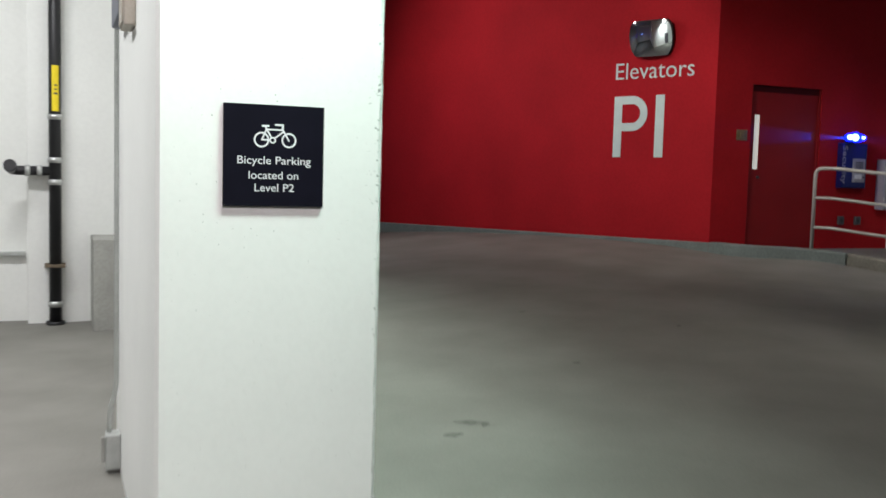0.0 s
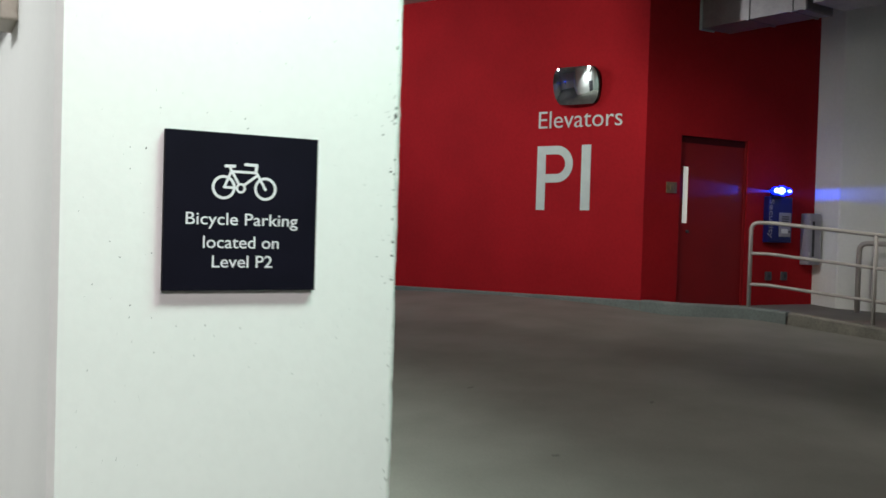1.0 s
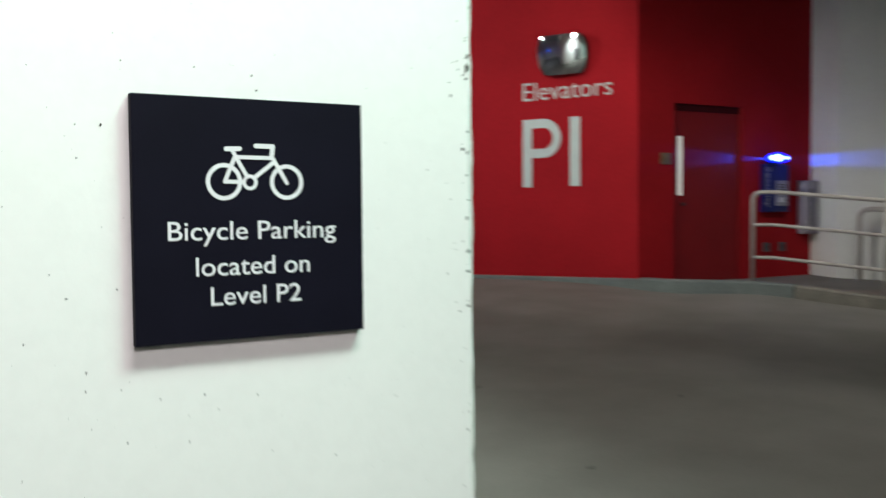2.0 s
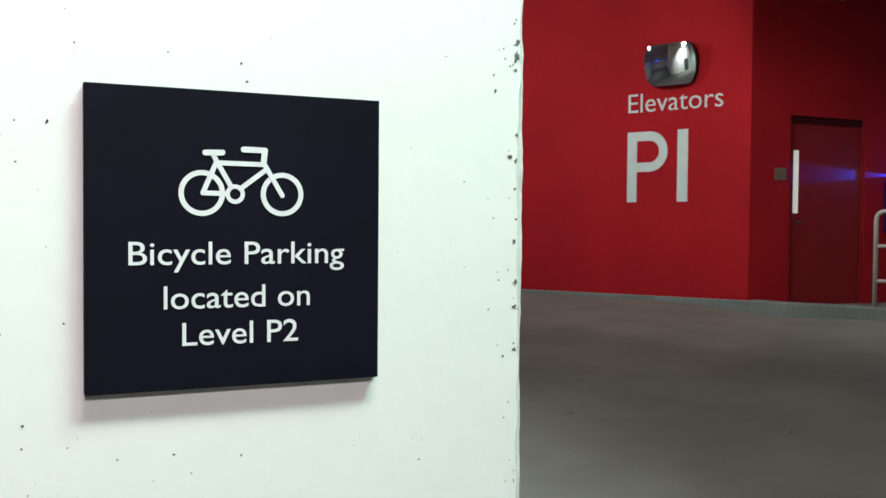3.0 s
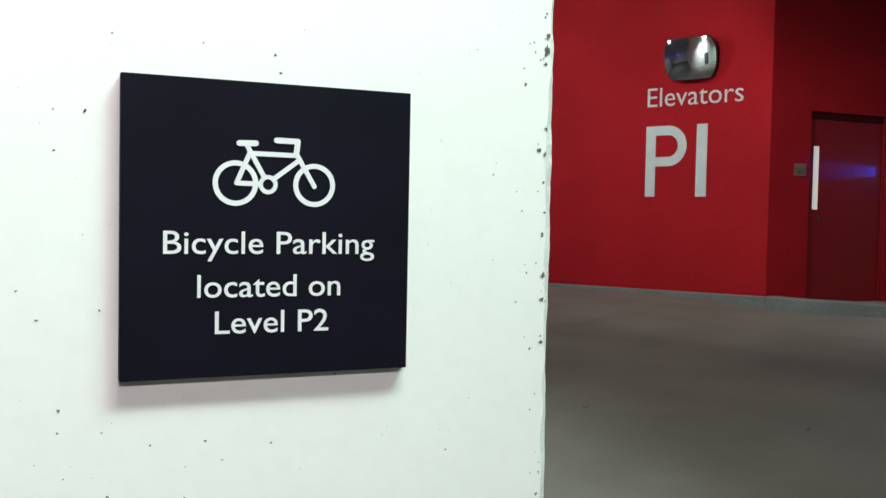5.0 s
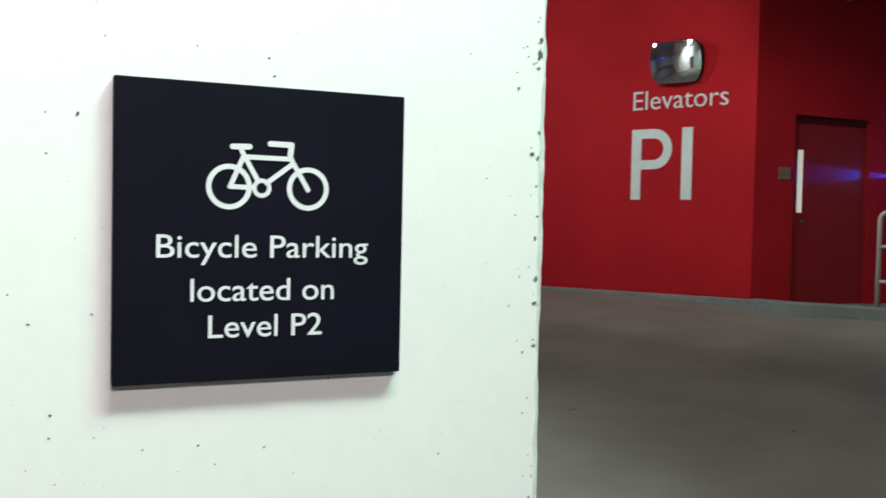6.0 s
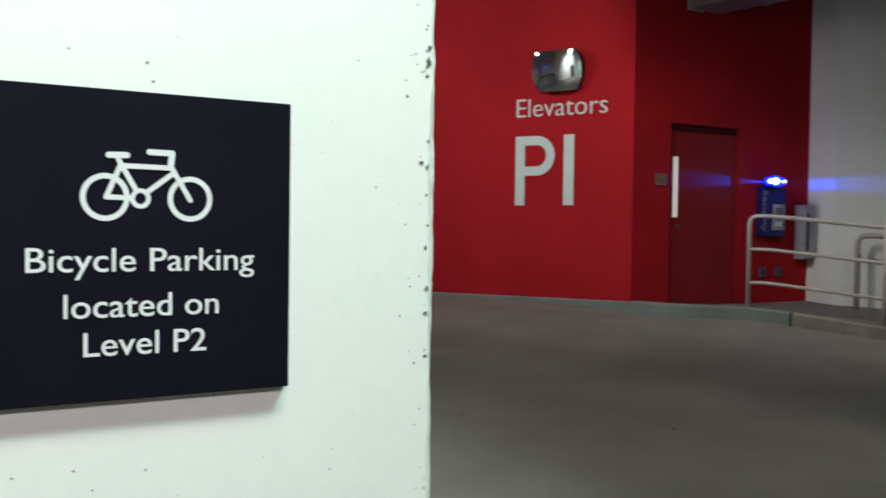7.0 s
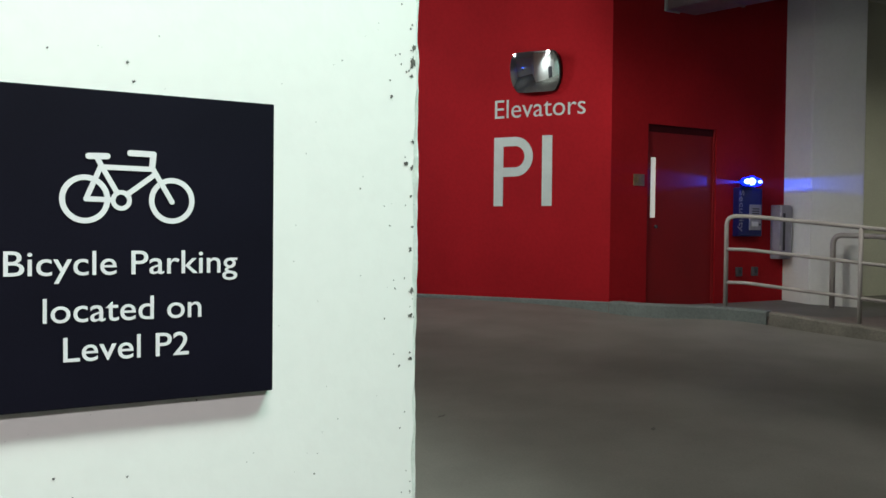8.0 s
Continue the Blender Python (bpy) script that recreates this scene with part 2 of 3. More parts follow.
# ---------------------------------------------------------------- the ground
def road_height(x, y):
    """The drive rises from the bay by the pier towards the lift lobby."""
    u, v = min(8.6, max(0.0, x)), min(12.5, max(-4.0, y))
    z = 0.0607 + 0.0730 * u + 0.0324 * v + -0.00842 * u * u + 0.00917 * u * v + -0.00458 * v * v
    swell = 0.030 * math.exp(-((u - 7.75) / 0.5) ** 2 - ((v - 5.6) / 0.55) ** 2)
    swell -= 0.050 * math.exp(-((u - 7.35) / 0.8) ** 2 - ((v - 6.55) / 0.7) ** 2)
    return (z + swell) * smooth_step(-0.6, 1.3, x)


def walk_height(x, y):
    """The raised walkway falls gently along the lobby wall and ramps down past the rail."""
    return 0.703 - 0.074 * max(0.0, min(x, 9.5) - 7.3) - 0.075 * max(0.0, 5.4 - max(y, 0.5))


def sheet(x0, x1, nx, y0, y1, ny, height, keep=lambda x, y: True):
    bm = bmesh.new()
    grid = {}
    for i in range(nx + 1):
        for j in range(ny + 1):
            x, y = x0 + (x1 - x0) * i / nx, y0 + (y1 - y0) * j / ny
            grid[i, j] = bm.verts.new((x, y, height(x, y)))
    for i in range(nx):
        for j in range(ny):
            if keep(x0 + (x1 - x0) * (i + 0.5) / nx, y0 + (y1 - y0) * (j + 0.5) / ny):
                bm.faces.new((grid[i, j], grid[i + 1, j], grid[i + 1, j + 1], grid[i, j + 1])).smooth = True
    return bm


floor = part("floor", sheet(-8, 18, 104, -8, 16, 96, road_height), ROAD)
tagged(floor, "worn grey concrete garage floor rising as a ramp", "floor", kind="structure")

# the lobby wall with the lettering: its own axes, u along it to its outer corner, local -y towards the drive
LOBBY = pose(7.0, 7.64, 0, 0, 0, -66)
U_END = 0.768
CORNER = (LOBBY @ Vector((U_END, 0, 0)))
B_Y, B_END = 6.94, 10.375
RUN = Vector((math.cos(radians(-66)), math.sin(radians(-66)), 0))


def walkway():
    """A slab whose edge carries on in line with the lobby wall, cut into strips between that edge and the far walls."""
    bm = bmesh.new()
    rows = []
    n = 40
    for i in range(n + 1):
        y = B_Y - 9.4 * i / n
        edge = CORNER.x + (CORNER.y - y) * (RUN.x / -RUN.y)
        xs = [edge + (14.0 - edge) * (j / 12) for j in range(13)]
        top = [bm.verts.new((x, y, walk_height(x, y))) for x in xs]
        lip = bm.verts.new((edge - 0.02, y, walk_height(edge, y) - 0.02))
        foot = bm.verts.new((edge - 0.025, y, road_height(edge, y) - 0.1))
        rows.append((foot, lip, *top))
    for a, b in zip(rows, rows[1:]):
        for k in range(len(a) - 1):
            bm.faces.new((a[k], a[k + 1], b[k + 1], b[k]))
    return bm


tagged(part("pavement", walkway(), WALKWAY), "raised grey concrete walkway with a kerb edge", "pavement", kind="structure")


def kerb_piece(s0, s1, out):
    """A length of kerb along the walkway's edge, from s0 to s1 metres past the lobby corner."""
    bm = bmesh.new()
    rows = []
    n = max(2, int((s1 - s0) / 0.15))
    side = Vector((-RUN.y, RUN.x, 0)) * -1
    for i in range(n + 1):
        p = CORNER + RUN * (s0 + (s1 - s0) * i / n)
        top = walk_height(p.x, p.y) + 0.042 * smooth_step(0.2, 1.3, s0 + (s1 - s0) * i / n)
        low = road_height(p.x, p.y) - 0.08
        a, b, c = p + side * out, p + side * (out - 0.012), p - side * 0.15
        rows.append([bm.verts.new((a.x, a.y, low)), bm.verts.new((a.x, a.y, top - 0.010)), bm.verts.new((b.x, b.y, top + 0.005)), bm.verts.new((c.x, c.y, top + 0.005)), bm.verts.new((c.x, c.y, low))])
    for a, b in zip(rows, rows[1:]):
        for k in range(4):
            bm.faces.new((a[k], a[k + 1], b[k + 1], b[k]))
    bm.faces.new(rows[0])
    bm.faces.new(rows[-1])
    return bm


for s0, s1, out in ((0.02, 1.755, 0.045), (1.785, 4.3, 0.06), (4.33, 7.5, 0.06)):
    tagged(part("kerb", kerb_piece(s0, s1, out), KERB if s0 < 1 else BROWN_KERB), "pale grey concrete kerb stone at the walkway edge" if s0 < 1 else "brown-grey concrete kerb stone at the walkway edge", "kerb", kind="structure")


def curb_strip():
    bm = bmesh.new()
    rows = []
    for i in range(31):
        u = U_END + 0.005 - i * 0.24
        p, q = LOBBY @ Vector((u, -0.03, 0)), LOBBY @ Vector((u, 0.02, 0))
        top = 0.70 - 0.0125 * (U_END - u)
        rows.append([bm.verts.new((p.x, p.y, road_height(p.x, p.y) - 0.05)), bm.verts.new((p.x, p.y, top - 0.012)), bm.verts.new((p.x + 0.01, p.y + 0.004, top)), bm.verts.new((q.x, q.y, top))])
    for a, b in zip(rows, rows[1:]):
        for k in range(3):
            bm.faces.new((a[k], a[k + 1], b[k + 1], b[k]))
    return bm


tagged(part("kerb", curb_strip(), KERB), "pale grey concrete kerb under the red wall", "kerb", kind="structure")

# ---------------------------------------------------------------- walls
TOP = 4.75
wall_a = part("wall_lobby", box(-7.0, U_END, 0.0, 0.25, 0.3, TOP), RED)
wall_a.matrix_world = LOBBY
tagged(wall_a, "red painted wall of the lift lobby", "wall", kind="structure")

DX0, DX1, DZ0, DZ1 = 7.89, 9.06, 0.60, 2.76


def door_wall():
    bm = box(CORNER.x, DX0, B_Y, B_Y + 0.25, 0.3, TOP)
    box(DX1, B_END + 0.1, B_Y, B_Y + 0.25, 0.3, TOP, bm=bm)
    box(DX0, DX1, B_Y, B_Y + 0.25, DZ1, TOP, bm=bm)
    return bm


tagged(part("wall_door", door_wall(), RED), "dark red painted wall with a door", "wall", kind="structure")


def column():
    """A blunt wall end: a narrow cheek beside the red wall, then a face; corners fitted to the camera's view."""
    bm = bmesh.new()
    ring = [(B_END, B_Y - 0.001), (10.35, 6.52), (10.74, 6.03), (11.2, 6.8), (11.2, 7.6), (B_END, 7.6)]
    low, high = ([bm.verts.new((x, y, z)) for x, y in ring] for z in (0.2, TOP))
    for k in range(6):
        bm.faces.new((low[k], low[(k + 1) % 6], high[(k + 1) % 6], high[k]))
    bmesh.ops.bevel(bm, geom=[e for e in bm.edges if abs(e.verts[0].co.z - e.verts[1].co.z) > 1], offset=0.012, segments=2, affect="EDGES")
    return bm


tagged(part("wall_column", column(), WHITE_WALL), "white painted concrete column beside the red wall", "column", kind="structure")
# Closing wall out of view, set near and white to brighten the mirror's reflection.
tagged(part("wall_east", box(13.6, 13.9, -8, 7.6, -0.2, TOP), WHITE_WALL), "plain white garage wall", "wall", kind="structure")
tagged(part("wall_recess", box(11.1, 13.6, 6.9, 7.2, 0.0, TOP), GREY_WALL), "dull off-white wall beyond the column", "wall", kind="structure")
tagged(part("wall_south", box(-8, 13.9, -8.3, -8, -0.3, TOP), GREY_WALL), "plain off-white garage wall", "wall", kind="structure")
tagged(part("wall_west", box(-6.3, -6, -8, 14, -0.3, TOP), WHITE_WALL), "plain white garage wall", "wall", kind="structure")
tagged(part("wall_north", box(-6, 4.6, 13.8, 14.1, -0.2, TOP), GREY_WALL), "plain off-white garage wall", "wall", kind="structure")
tagged(part("ceiling", box(-8, 18, -8, 16, TOP, TOP + 0.3), CEILING), "flat pale concrete garage ceiling", "ceiling", kind="structure")


# Added out of view, to shade the tops of the column and door wall.
tagged(part("shade_beam", box(4.6, 4.9, -2.0, 6.05, 4.14, TOP + 0.01, 0.01), CEILING), "unseen concrete beam added to shade the column and red wall", "beam", kind="structure")


# the pier that carries the sign
def pier():
    bm = bmesh.new()
    x0, x1, y0, y1, c = -0.201, 0.5245, 0.014, 2.0, 0.0130
    ring = [(x0, y0 + 0.02), (x0 + 0.012, y0), (x1 - 0.024, y0), (x1 - c, y0), (x1, y0 + c), (x1, y0 + 0.05), (x1, y1), (x0, y1)]
    n = len(ring)
    levels = [-0.3 + i * 0.012 for i in range(422)]
    prev = None
    for z in levels:
        row = []
        for k, (x, y) in enumerate(ring):
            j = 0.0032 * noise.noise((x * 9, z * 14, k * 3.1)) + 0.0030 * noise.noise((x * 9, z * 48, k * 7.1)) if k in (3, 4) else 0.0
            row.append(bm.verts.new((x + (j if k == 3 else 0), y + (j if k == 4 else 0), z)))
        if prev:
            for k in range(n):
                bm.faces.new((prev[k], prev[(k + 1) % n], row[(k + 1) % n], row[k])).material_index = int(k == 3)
        prev = row
    bm.faces.new(prev)
    return bm


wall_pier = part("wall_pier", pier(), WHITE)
# Second slot: the bevel strip with its shade painted in.
wall_pier.data.materials.append(EDGE_SHADE)
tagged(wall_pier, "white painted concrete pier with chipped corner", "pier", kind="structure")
tagged(part("wall_bay", box(0.22, 0.45, 2.0, 6.9, -0.2, TOP), WHITE_WALL), "white painted wall behind the pier", "wall", kind="structure")
# Assumed door: stands in for a dark upright shape in the mirror.
bay_door = thing("door_2", "dark grey door assumed for a dark shape in the mirror", "door", kind="structure")
part("leaf", box(0.45, 0.475, 2.55, 3.45, 0.10, 2.15, 0.004), DULL, bay_door)
part("door_frame", box(0.45, 0.50, 2.48, 2.55, 0.08, 2.22, 0.004), DARK, bay_door)
part("door_frame", box(0.45, 0.50, 3.45, 3.52, 0.08, 2.22, 0.004), DARK, bay_door)
part("door_frame", box(0.45, 0.50, 2.55, 3.45, 2.15, 2.22, 0.004), DARK, bay_door)
tagged(part("wall_pilaster", box(-0.73, 0.22, 6.42, 6.9, -0.1, TOP, 0.01), WHITE_WALL), "white painted pilaster behind the black pipe", "pilaster", kind="structure")
tagged(part("wall_end", box(-6, -0.73, 6.62, 6.9, -0.1, TOP), WHITE_WALL), "white painted end wall of the bay", "wall", kind="structure")
tagged(part("trim", box(-6, -0.75, 6.56, 6.62, 0.615, 0.655, 0.006), GALV), "thin grey ledge along the end wall", "ledge", kind="structure")
tagged(part("plinth", box(-0.185, 0.22, 5.78, 6.42, -0.1, 0.825, 0.008), PLINTH), "bare grey concrete plinth along the bay wall", "plinth", kind="structure")

# ---------------------------------------------------------------- the bicycle sign
SZ = 1.36
sign = part("wall_sign", box(0, 0.32, 0.0, 0.0135, SZ, SZ + 0.32, 0.0012), SIGN)
tagged(sign, "square black bicycle parking sign with white lettering", "sign")


LAYER = [0]


def stroke(bm, pts, w=0.0052):
    """A flat white stroke of even width with round ends."""
    for (xa, za), (xb, zb) in zip(pts, pts[1:]):
        a = math.atan2(zb - za, xb - xa)
        out = [(xa + w / 2 * math.cos(a + math.pi / 2 + math.pi * i / 8), za + w / 2 * math.sin(a + math.pi / 2 + math.pi * i / 8)) for i in range(9)]
        out += [(xb + w / 2 * math.cos(a - math.pi / 2 + math.pi * i / 8), zb + w / 2 * math.sin(a - math.pi / 2 + math.pi * i / 8)) for i in range(9)]
        LAYER[0] += 1
        deep = 0.0008 + 0.00004 * LAYER[0]
        prism([(x, z + SZ) for x, z in out], deep, bm=bm, m=pose(0, -deep, 0))
    return bm


def ring(bm, x, z, r, w=0.0055):
    def circle(q):
        return [(x + q * math.cos(2 * math.pi * i / 40), SZ + z + q * math.sin(2 * math.pi * i / 40)) for i in range(40)]
    return prism(circle(r), 0.0008, [circle(r - w)], bm=bm, m=pose(0, -0.0008, 0))


part("wheel", ring(None, 0.118, 0.2098, 0.0245), SIGN_WHITE, sign, "white pictogram wheel")
part("wheel", ring(None, 0.2055, 0.2098, 0.0240), SIGN_WHITE, sign, "white pictogram wheel")
part("chainring", ring(None, 0.1535, 0.2092, 0.0105, 0.0046), SIGN_WHITE, sign, "white pictogram chainring")
frame_mark = stroke(bmesh.new(), [(0.1336, 0.2440), (0.1190, 0.2100), (0.1440, 0.2095)])
stroke(frame_mark, [(0.1290, 0.2530), (0.1336, 0.2440), (0.1492, 0.2170)])
stroke(frame_mark, [(0.1345, 0.2425), (0.1850, 0.2420)])
stroke(frame_mark, [(0.1590, 0.2150), (0.1880, 0.2370)])
stroke(frame_mark, [(0.1845, 0.2440), (0.2055, 0.2085)])
part("bicycle_frame", frame_mark, SIGN_WHITE, sign, "white pictogram frame")
part("saddle", stroke(bmesh.new(), [(0.1215, 0.2530), (0.1395, 0.2535)], 0.0062), SIGN_WHITE, sign, "white pictogram saddle")
part("handlebar", stroke(bmesh.new(), [(0.1625, 0.2578), (0.1860, 0.2575), (0.1845, 0.2440)], 0.0062), SIGN_WHITE, sign, "white pictogram handlebar")
part("lettering", letters("Bicycle Parking", 0.0430, SZ + 0.1335, 0.2345, 0.0258, 0.0008), SIGN_WHITE, sign, "white words Bicycle Parking")
part("lettering", letters("located on", 0.0785, SZ + 0.0865, 0.1590, 0.0258, 0.0008), SIGN_WHITE, sign, "white words located on")
part("lettering", letters("Level P2", 0.0975, SZ + 0.0470, 0.1265, 0.0258, 0.0008), SIGN_WHITE, sign, "white words Level P2")


# ---------------------------------------------------------------- lobby wall: lettering and mirror
def on_lobby(ob):
    ob.matrix_world = LOBBY
    return ob


def split_letters(bm):
    """The separate letters of a word, from left to right: pieces that share a stretch of x belong together."""
    left, spans = set(bm.verts), []
    while left:
        pile = [left.pop()]
        island = set(pile)
        while pile:
            for e in pile.pop().link_edges:
                for v in e.verts:
                    if v in left:
                        left.discard(v)
                        island.add(v)
                        pile.append(v)
        spans.append((min(v.co.x for v in island), max(v.co.x for v in island), island))
    out = []
    for a, b, island in sorted(spans, key=lambda q: q[0]):
        if out and a < out[-1][1] - 0.004:
            out[-1] = (out[-1][0], max(b, out[-1][1]), out[-1][2] | island)
        else:
            out.append((a, b, island))
    for _, _, island in out:
        one = bmesh.new()
        copy = {v: one.verts.new(v.co) for v in island}
        for f in bm.faces:
            if f.verts[0] in island:
                one.faces.new([copy[v] for v in f.verts])
        yield one
    bm.free()


word = thing("wall_word", "pale grey raised word Elevators on the red wall", "lettering", m=LOBBY)
for one in split_letters(letters("Elevators", -0.752, 2.850, 1.197, 0.236, 0.006, weight=-0.004)):
    part("letter", one, LETTER, word)


def big_p():
    x0, x1, z0, z1, w = -0.757, -0.228, 1.787, 2.62, 0.128
    zb = z0 + 0.43 * (z1 - z0)
    rz, cx = (z1 - zb) / 2, x1 - (z1 - zb) / 2
    arc = [(cx + rz * math.sin(math.pi * i / 20), (z1 + zb) / 2 + rz * math.cos(math.pi * i / 20)) for i in range(21)]
    inner = [(cx + (rz - w * 0.86) * math.sin(math.pi * i / 20), (z1 + zb) / 2 + (rz - w * 0.86) * math.cos(math.pi * i / 20)) for i in range(21)]
    hole = [(x0 + w, z1 - w * 0.86), *inner, (x0 + w, zb + w * 0.86)]
    return prism([(x0, z0), (x0, z1), *arc, (x0 + w, zb), (x0 + w, z0)], 0.006, [hole], m=pose(0, -0.006, 0))


tagged(on_lobby(part("letter", big_p(), LETTER)), "large pale grey letter P on the red wall", "lettering")
tagged(on_lobby(part("numeral", prism([(-0.104, 1.79), (-0.104, 2.622), (0.028, 2.622), (0.028, 1.79)], 0.006, m=pose(0, -0.006, 0)), LETTER)), "large pale grey numeral 1 on the red wall", "lettering")


def mirror_outline(w, h):
    """A wide eight-cornered outline with slightly bowed ends."""
    upper = [(0.0, 0.5), (0.18, 0.5), (0.34, 0.495), (0.395, 0.475), (0.435, 0.42), (0.468, 0.33), (0.49, 0.22), (0.5, 0.1)]
    lower = [(0.5, -0.05), (0.488, -0.2), (0.462, -0.32), (0.42, -0.42), (0.385, -0.475), (0.345, -0.495), (0.18, -0.5), (0.0, -0.5)]
    half = upper + lower
    return [(x * w, z * h) for x, z in half[:-1]] + [(-x * w, z * h) for x, z in half[::-1][:-1]]


def mirror_dome(w, h, bulge, back):
    """A shallow bowl of glass, bowed alike in all directions."""
    dense = [Vector((x, 0, z)) for x, z in mirror_outline(w, h)]

    def at(p, f):
        d = 1 - 0.7 * (p.x * f / (w / 2)) ** 2 - 0.3 * (p.z * f / (h / 2)) ** 2
        return (p.x * f, -back - bulge * d, p.z * f)

    bm = bmesh.new()
    rows = [[bm.verts.new(at(p, k / 12)) for p in dense] for k in range(1, 13)]
    mid = bm.verts.new((0, -back - bulge, 0))
    n = len(dense)
    for i in range(n):
        bm.faces.new((mid, rows[0][i], rows[0][(i + 1) % n])).smooth = True
    for a, b in zip(rows, rows[1:]):
        for i in range(n):
            bm.faces.new((a[i], b[i], b[(i + 1) % n], a[(i + 1) % n])).smooth = True
    return bm


traffic_mirror = thing("convex_mirror", "wide convex traffic mirror with a black rim on the red wall", "mirror", m=LOBBY @ pose(-0.165, -0.02, 3.380, 12, 0, 4))
part("back_shell", prism(mirror_outline(0.63, 0.475), 0.042, m=pose(0, -0.084, 0)), RUBBER, traffic_mirror, "black back shell")
part("mirror_face", mirror_dome(0.622, 0.467, 0.085, 0.080), MIRROR, traffic_mirror, "bright convex mirror face")
part("bracket", tube([(0, -0.07, 0), (0, 0.03, 0)], 0.03), RUBBER, traffic_mirror, "dark wall bracket")

# ---------------------------------------------------------------- door wall: door, plates, emergency phone, cabinet
DOOR_Y = B_Y + 0.035
door = thing("door_1", "closed dark red steel door with a narrow window", "door", kind="structure")
leaf_w = (DX0 + 0.03, DX1 - 0.03)
VX0, VX1, VZ0, VZ1 = 7.975, 8.06, 1.665, 2.375


def leaf():
    bm = box(leaf_w[0], VX0, DOOR_Y, DOOR_Y + 0.045, DZ0, DZ1 - 0.085)
    box(VX1, leaf_w[1], DOOR_Y, DOOR_Y + 0.045, DZ0, DZ1 - 0.05, bm=bm)
    box(VX0, VX1, DOOR_Y, DOOR_Y + 0.045, DZ0, VZ0, bm=bm)
    box(VX0, VX1, DOOR_Y, DOOR_Y + 0.045, VZ1, DZ1 - 0.05, bm=bm)
    return bm


part("leaf", leaf(), RED_DOOR, door)
part("pane", box(VX0, VX1, DOOR_Y + 0.006, DOOR_Y + 0.016, VZ0, VZ1), LIT_PANE, door, "narrow window pane, glowing in place of lobby light")
for x0, x1, z0, z1 in ((DX0, DX0 + 0.03, DZ0, DZ1), (DX1 - 0.03, DX1, DZ0, DZ1), (DX0 + 0.03, DX1 - 0.03, DZ1 - 0.085, DZ1)):
    part("door_frame", box(x0, x1, DOOR_Y - (0.008 if x1 - x0 > 0.5 else 0.02), DOOR_Y + 0.12, z0, z1, 0.004), HEAD_SHADE if x1 - x0 > 0.5 else RED_DOOR, door, "red head of the frame, darkened as its own shadow" if x1 - x0 > 0.5 else "red steel frame")
lock = part("lock", tube([(8.06, DOOR_Y, 1.56), (8.06, DOOR_Y - 0.03, 1.56)], 0.02), DARK, door, "dark round lock")
# Dark-coloured slab takes the place of unlit space behind the leaf.
part("door_back", box(DX0, DX1, B_Y + 0.2, B_Y + 0.24, DZ0, DZ1), DARK, door, "dark panel in place of the unlit space behind the door")

plate = thing("card_plate", "small square bronze plate beside the red door", "plate")
part("plate", box(7.66, 7.83, B_Y - 0.012, B_Y, 2.03, 2.165, 0.004), BRONZE, plate)
part("button", box(7.715, 7.775, B_Y - 0.022, B_Y - 0.012, 2.07, 2.125, 0.004), BRONZE, plate, "raised bronze button")

phone = thing("emergency_phone", "blue wall-mounted security call box with a lit blue beacon", "call box")
PX0, PX1, PY = 9.38, 9.82, B_Y - 0.10
part("housing", box(PX0, PX1, PY, B_Y, 1.45, 2.06, 0.012), BLUE, phone, "blue steel housing")
part("housing_rim", tube([(PX0 + 0.02, PY, 1.47), (PX1 - 0.02, PY, 1.47), (PX1 - 0.02, PY, 2.04), (PX0 + 0.02, PY, 2.04)], 0.006, 6, closed=True), BLUE, phone, "raised blue rim")
panel = part("call_panel", box(9.565, 9.785, PY - 0.014, PY, 1.53, 1.85, 0.006), CABINET, phone, "grey call panel")
part("call_button", box(9.60, 9.72, PY - 0.022, PY - 0.014, 1.575, 1.635, 0.004), SIGN_WHITE, panel, "white call button")
for z in (1.70, 1.73, 1.76, 1.79):
    part("speaker_slot", box(9.61, 9.74, PY - 0.017, PY - 0.014, z, z + 0.014), DARK, panel, "dark speaker slot")
part("panel_key", tube([(9.755, PY - 0.014, 1.60), (9.755, PY - 0.022, 1.60)], 0.012, 10), DARK, panel, "small dark lock")
part("lettering", letters("Security", 0, 0, 0.51, 0.085, 0.003, m=Matrix.Translation((9.385, PY, 2.02)) @ pose(0, 0, 0, 0, 90, 0)), CABINET, phone, "pale word Security running down")
bx, by, bz = BEACON_AT
# Base and cap leave a slit, added to fan the flash out flat.
part("beacon_base", tube([(bx, by, 2.055), (bx, by, 2.095), (bx, by, bz - 0.009)], 0.095, 28), BLUE, phone, "blue beacon base")
part("beacon_cap", tube([(bx, by, bz + 0.009), (bx, by, bz + 0.032)], 0.118, 28), BLUE, phone, "blue disc that cuts the flash to a flat fan")


def lens():
    """The lit moulded glass between base and cap, two lobes at its sides, oversized to take in its halo."""
    bm = bmesh.new()
    for dx, rx, rz in ((-0.10, 0.070, 0.054), (0.0, 0.095, 0.074), (0.10, 0.070, 0.050)):
        own = bmesh.new()
        bmesh.ops.create_uvsphere(own, u_segments=16, v_segments=10, radius=1, matrix=Matrix.LocRotScale((bx + dx, by - 0.06, bz), None, (rx, 0.07, rz)))
        for f in own.faces:
            f.smooth = True
        joined(bm, own)
    return bm


part("beacon_lens", lens(), BEACON, phone, "glowing blue beacon lens").visible_shadow = False

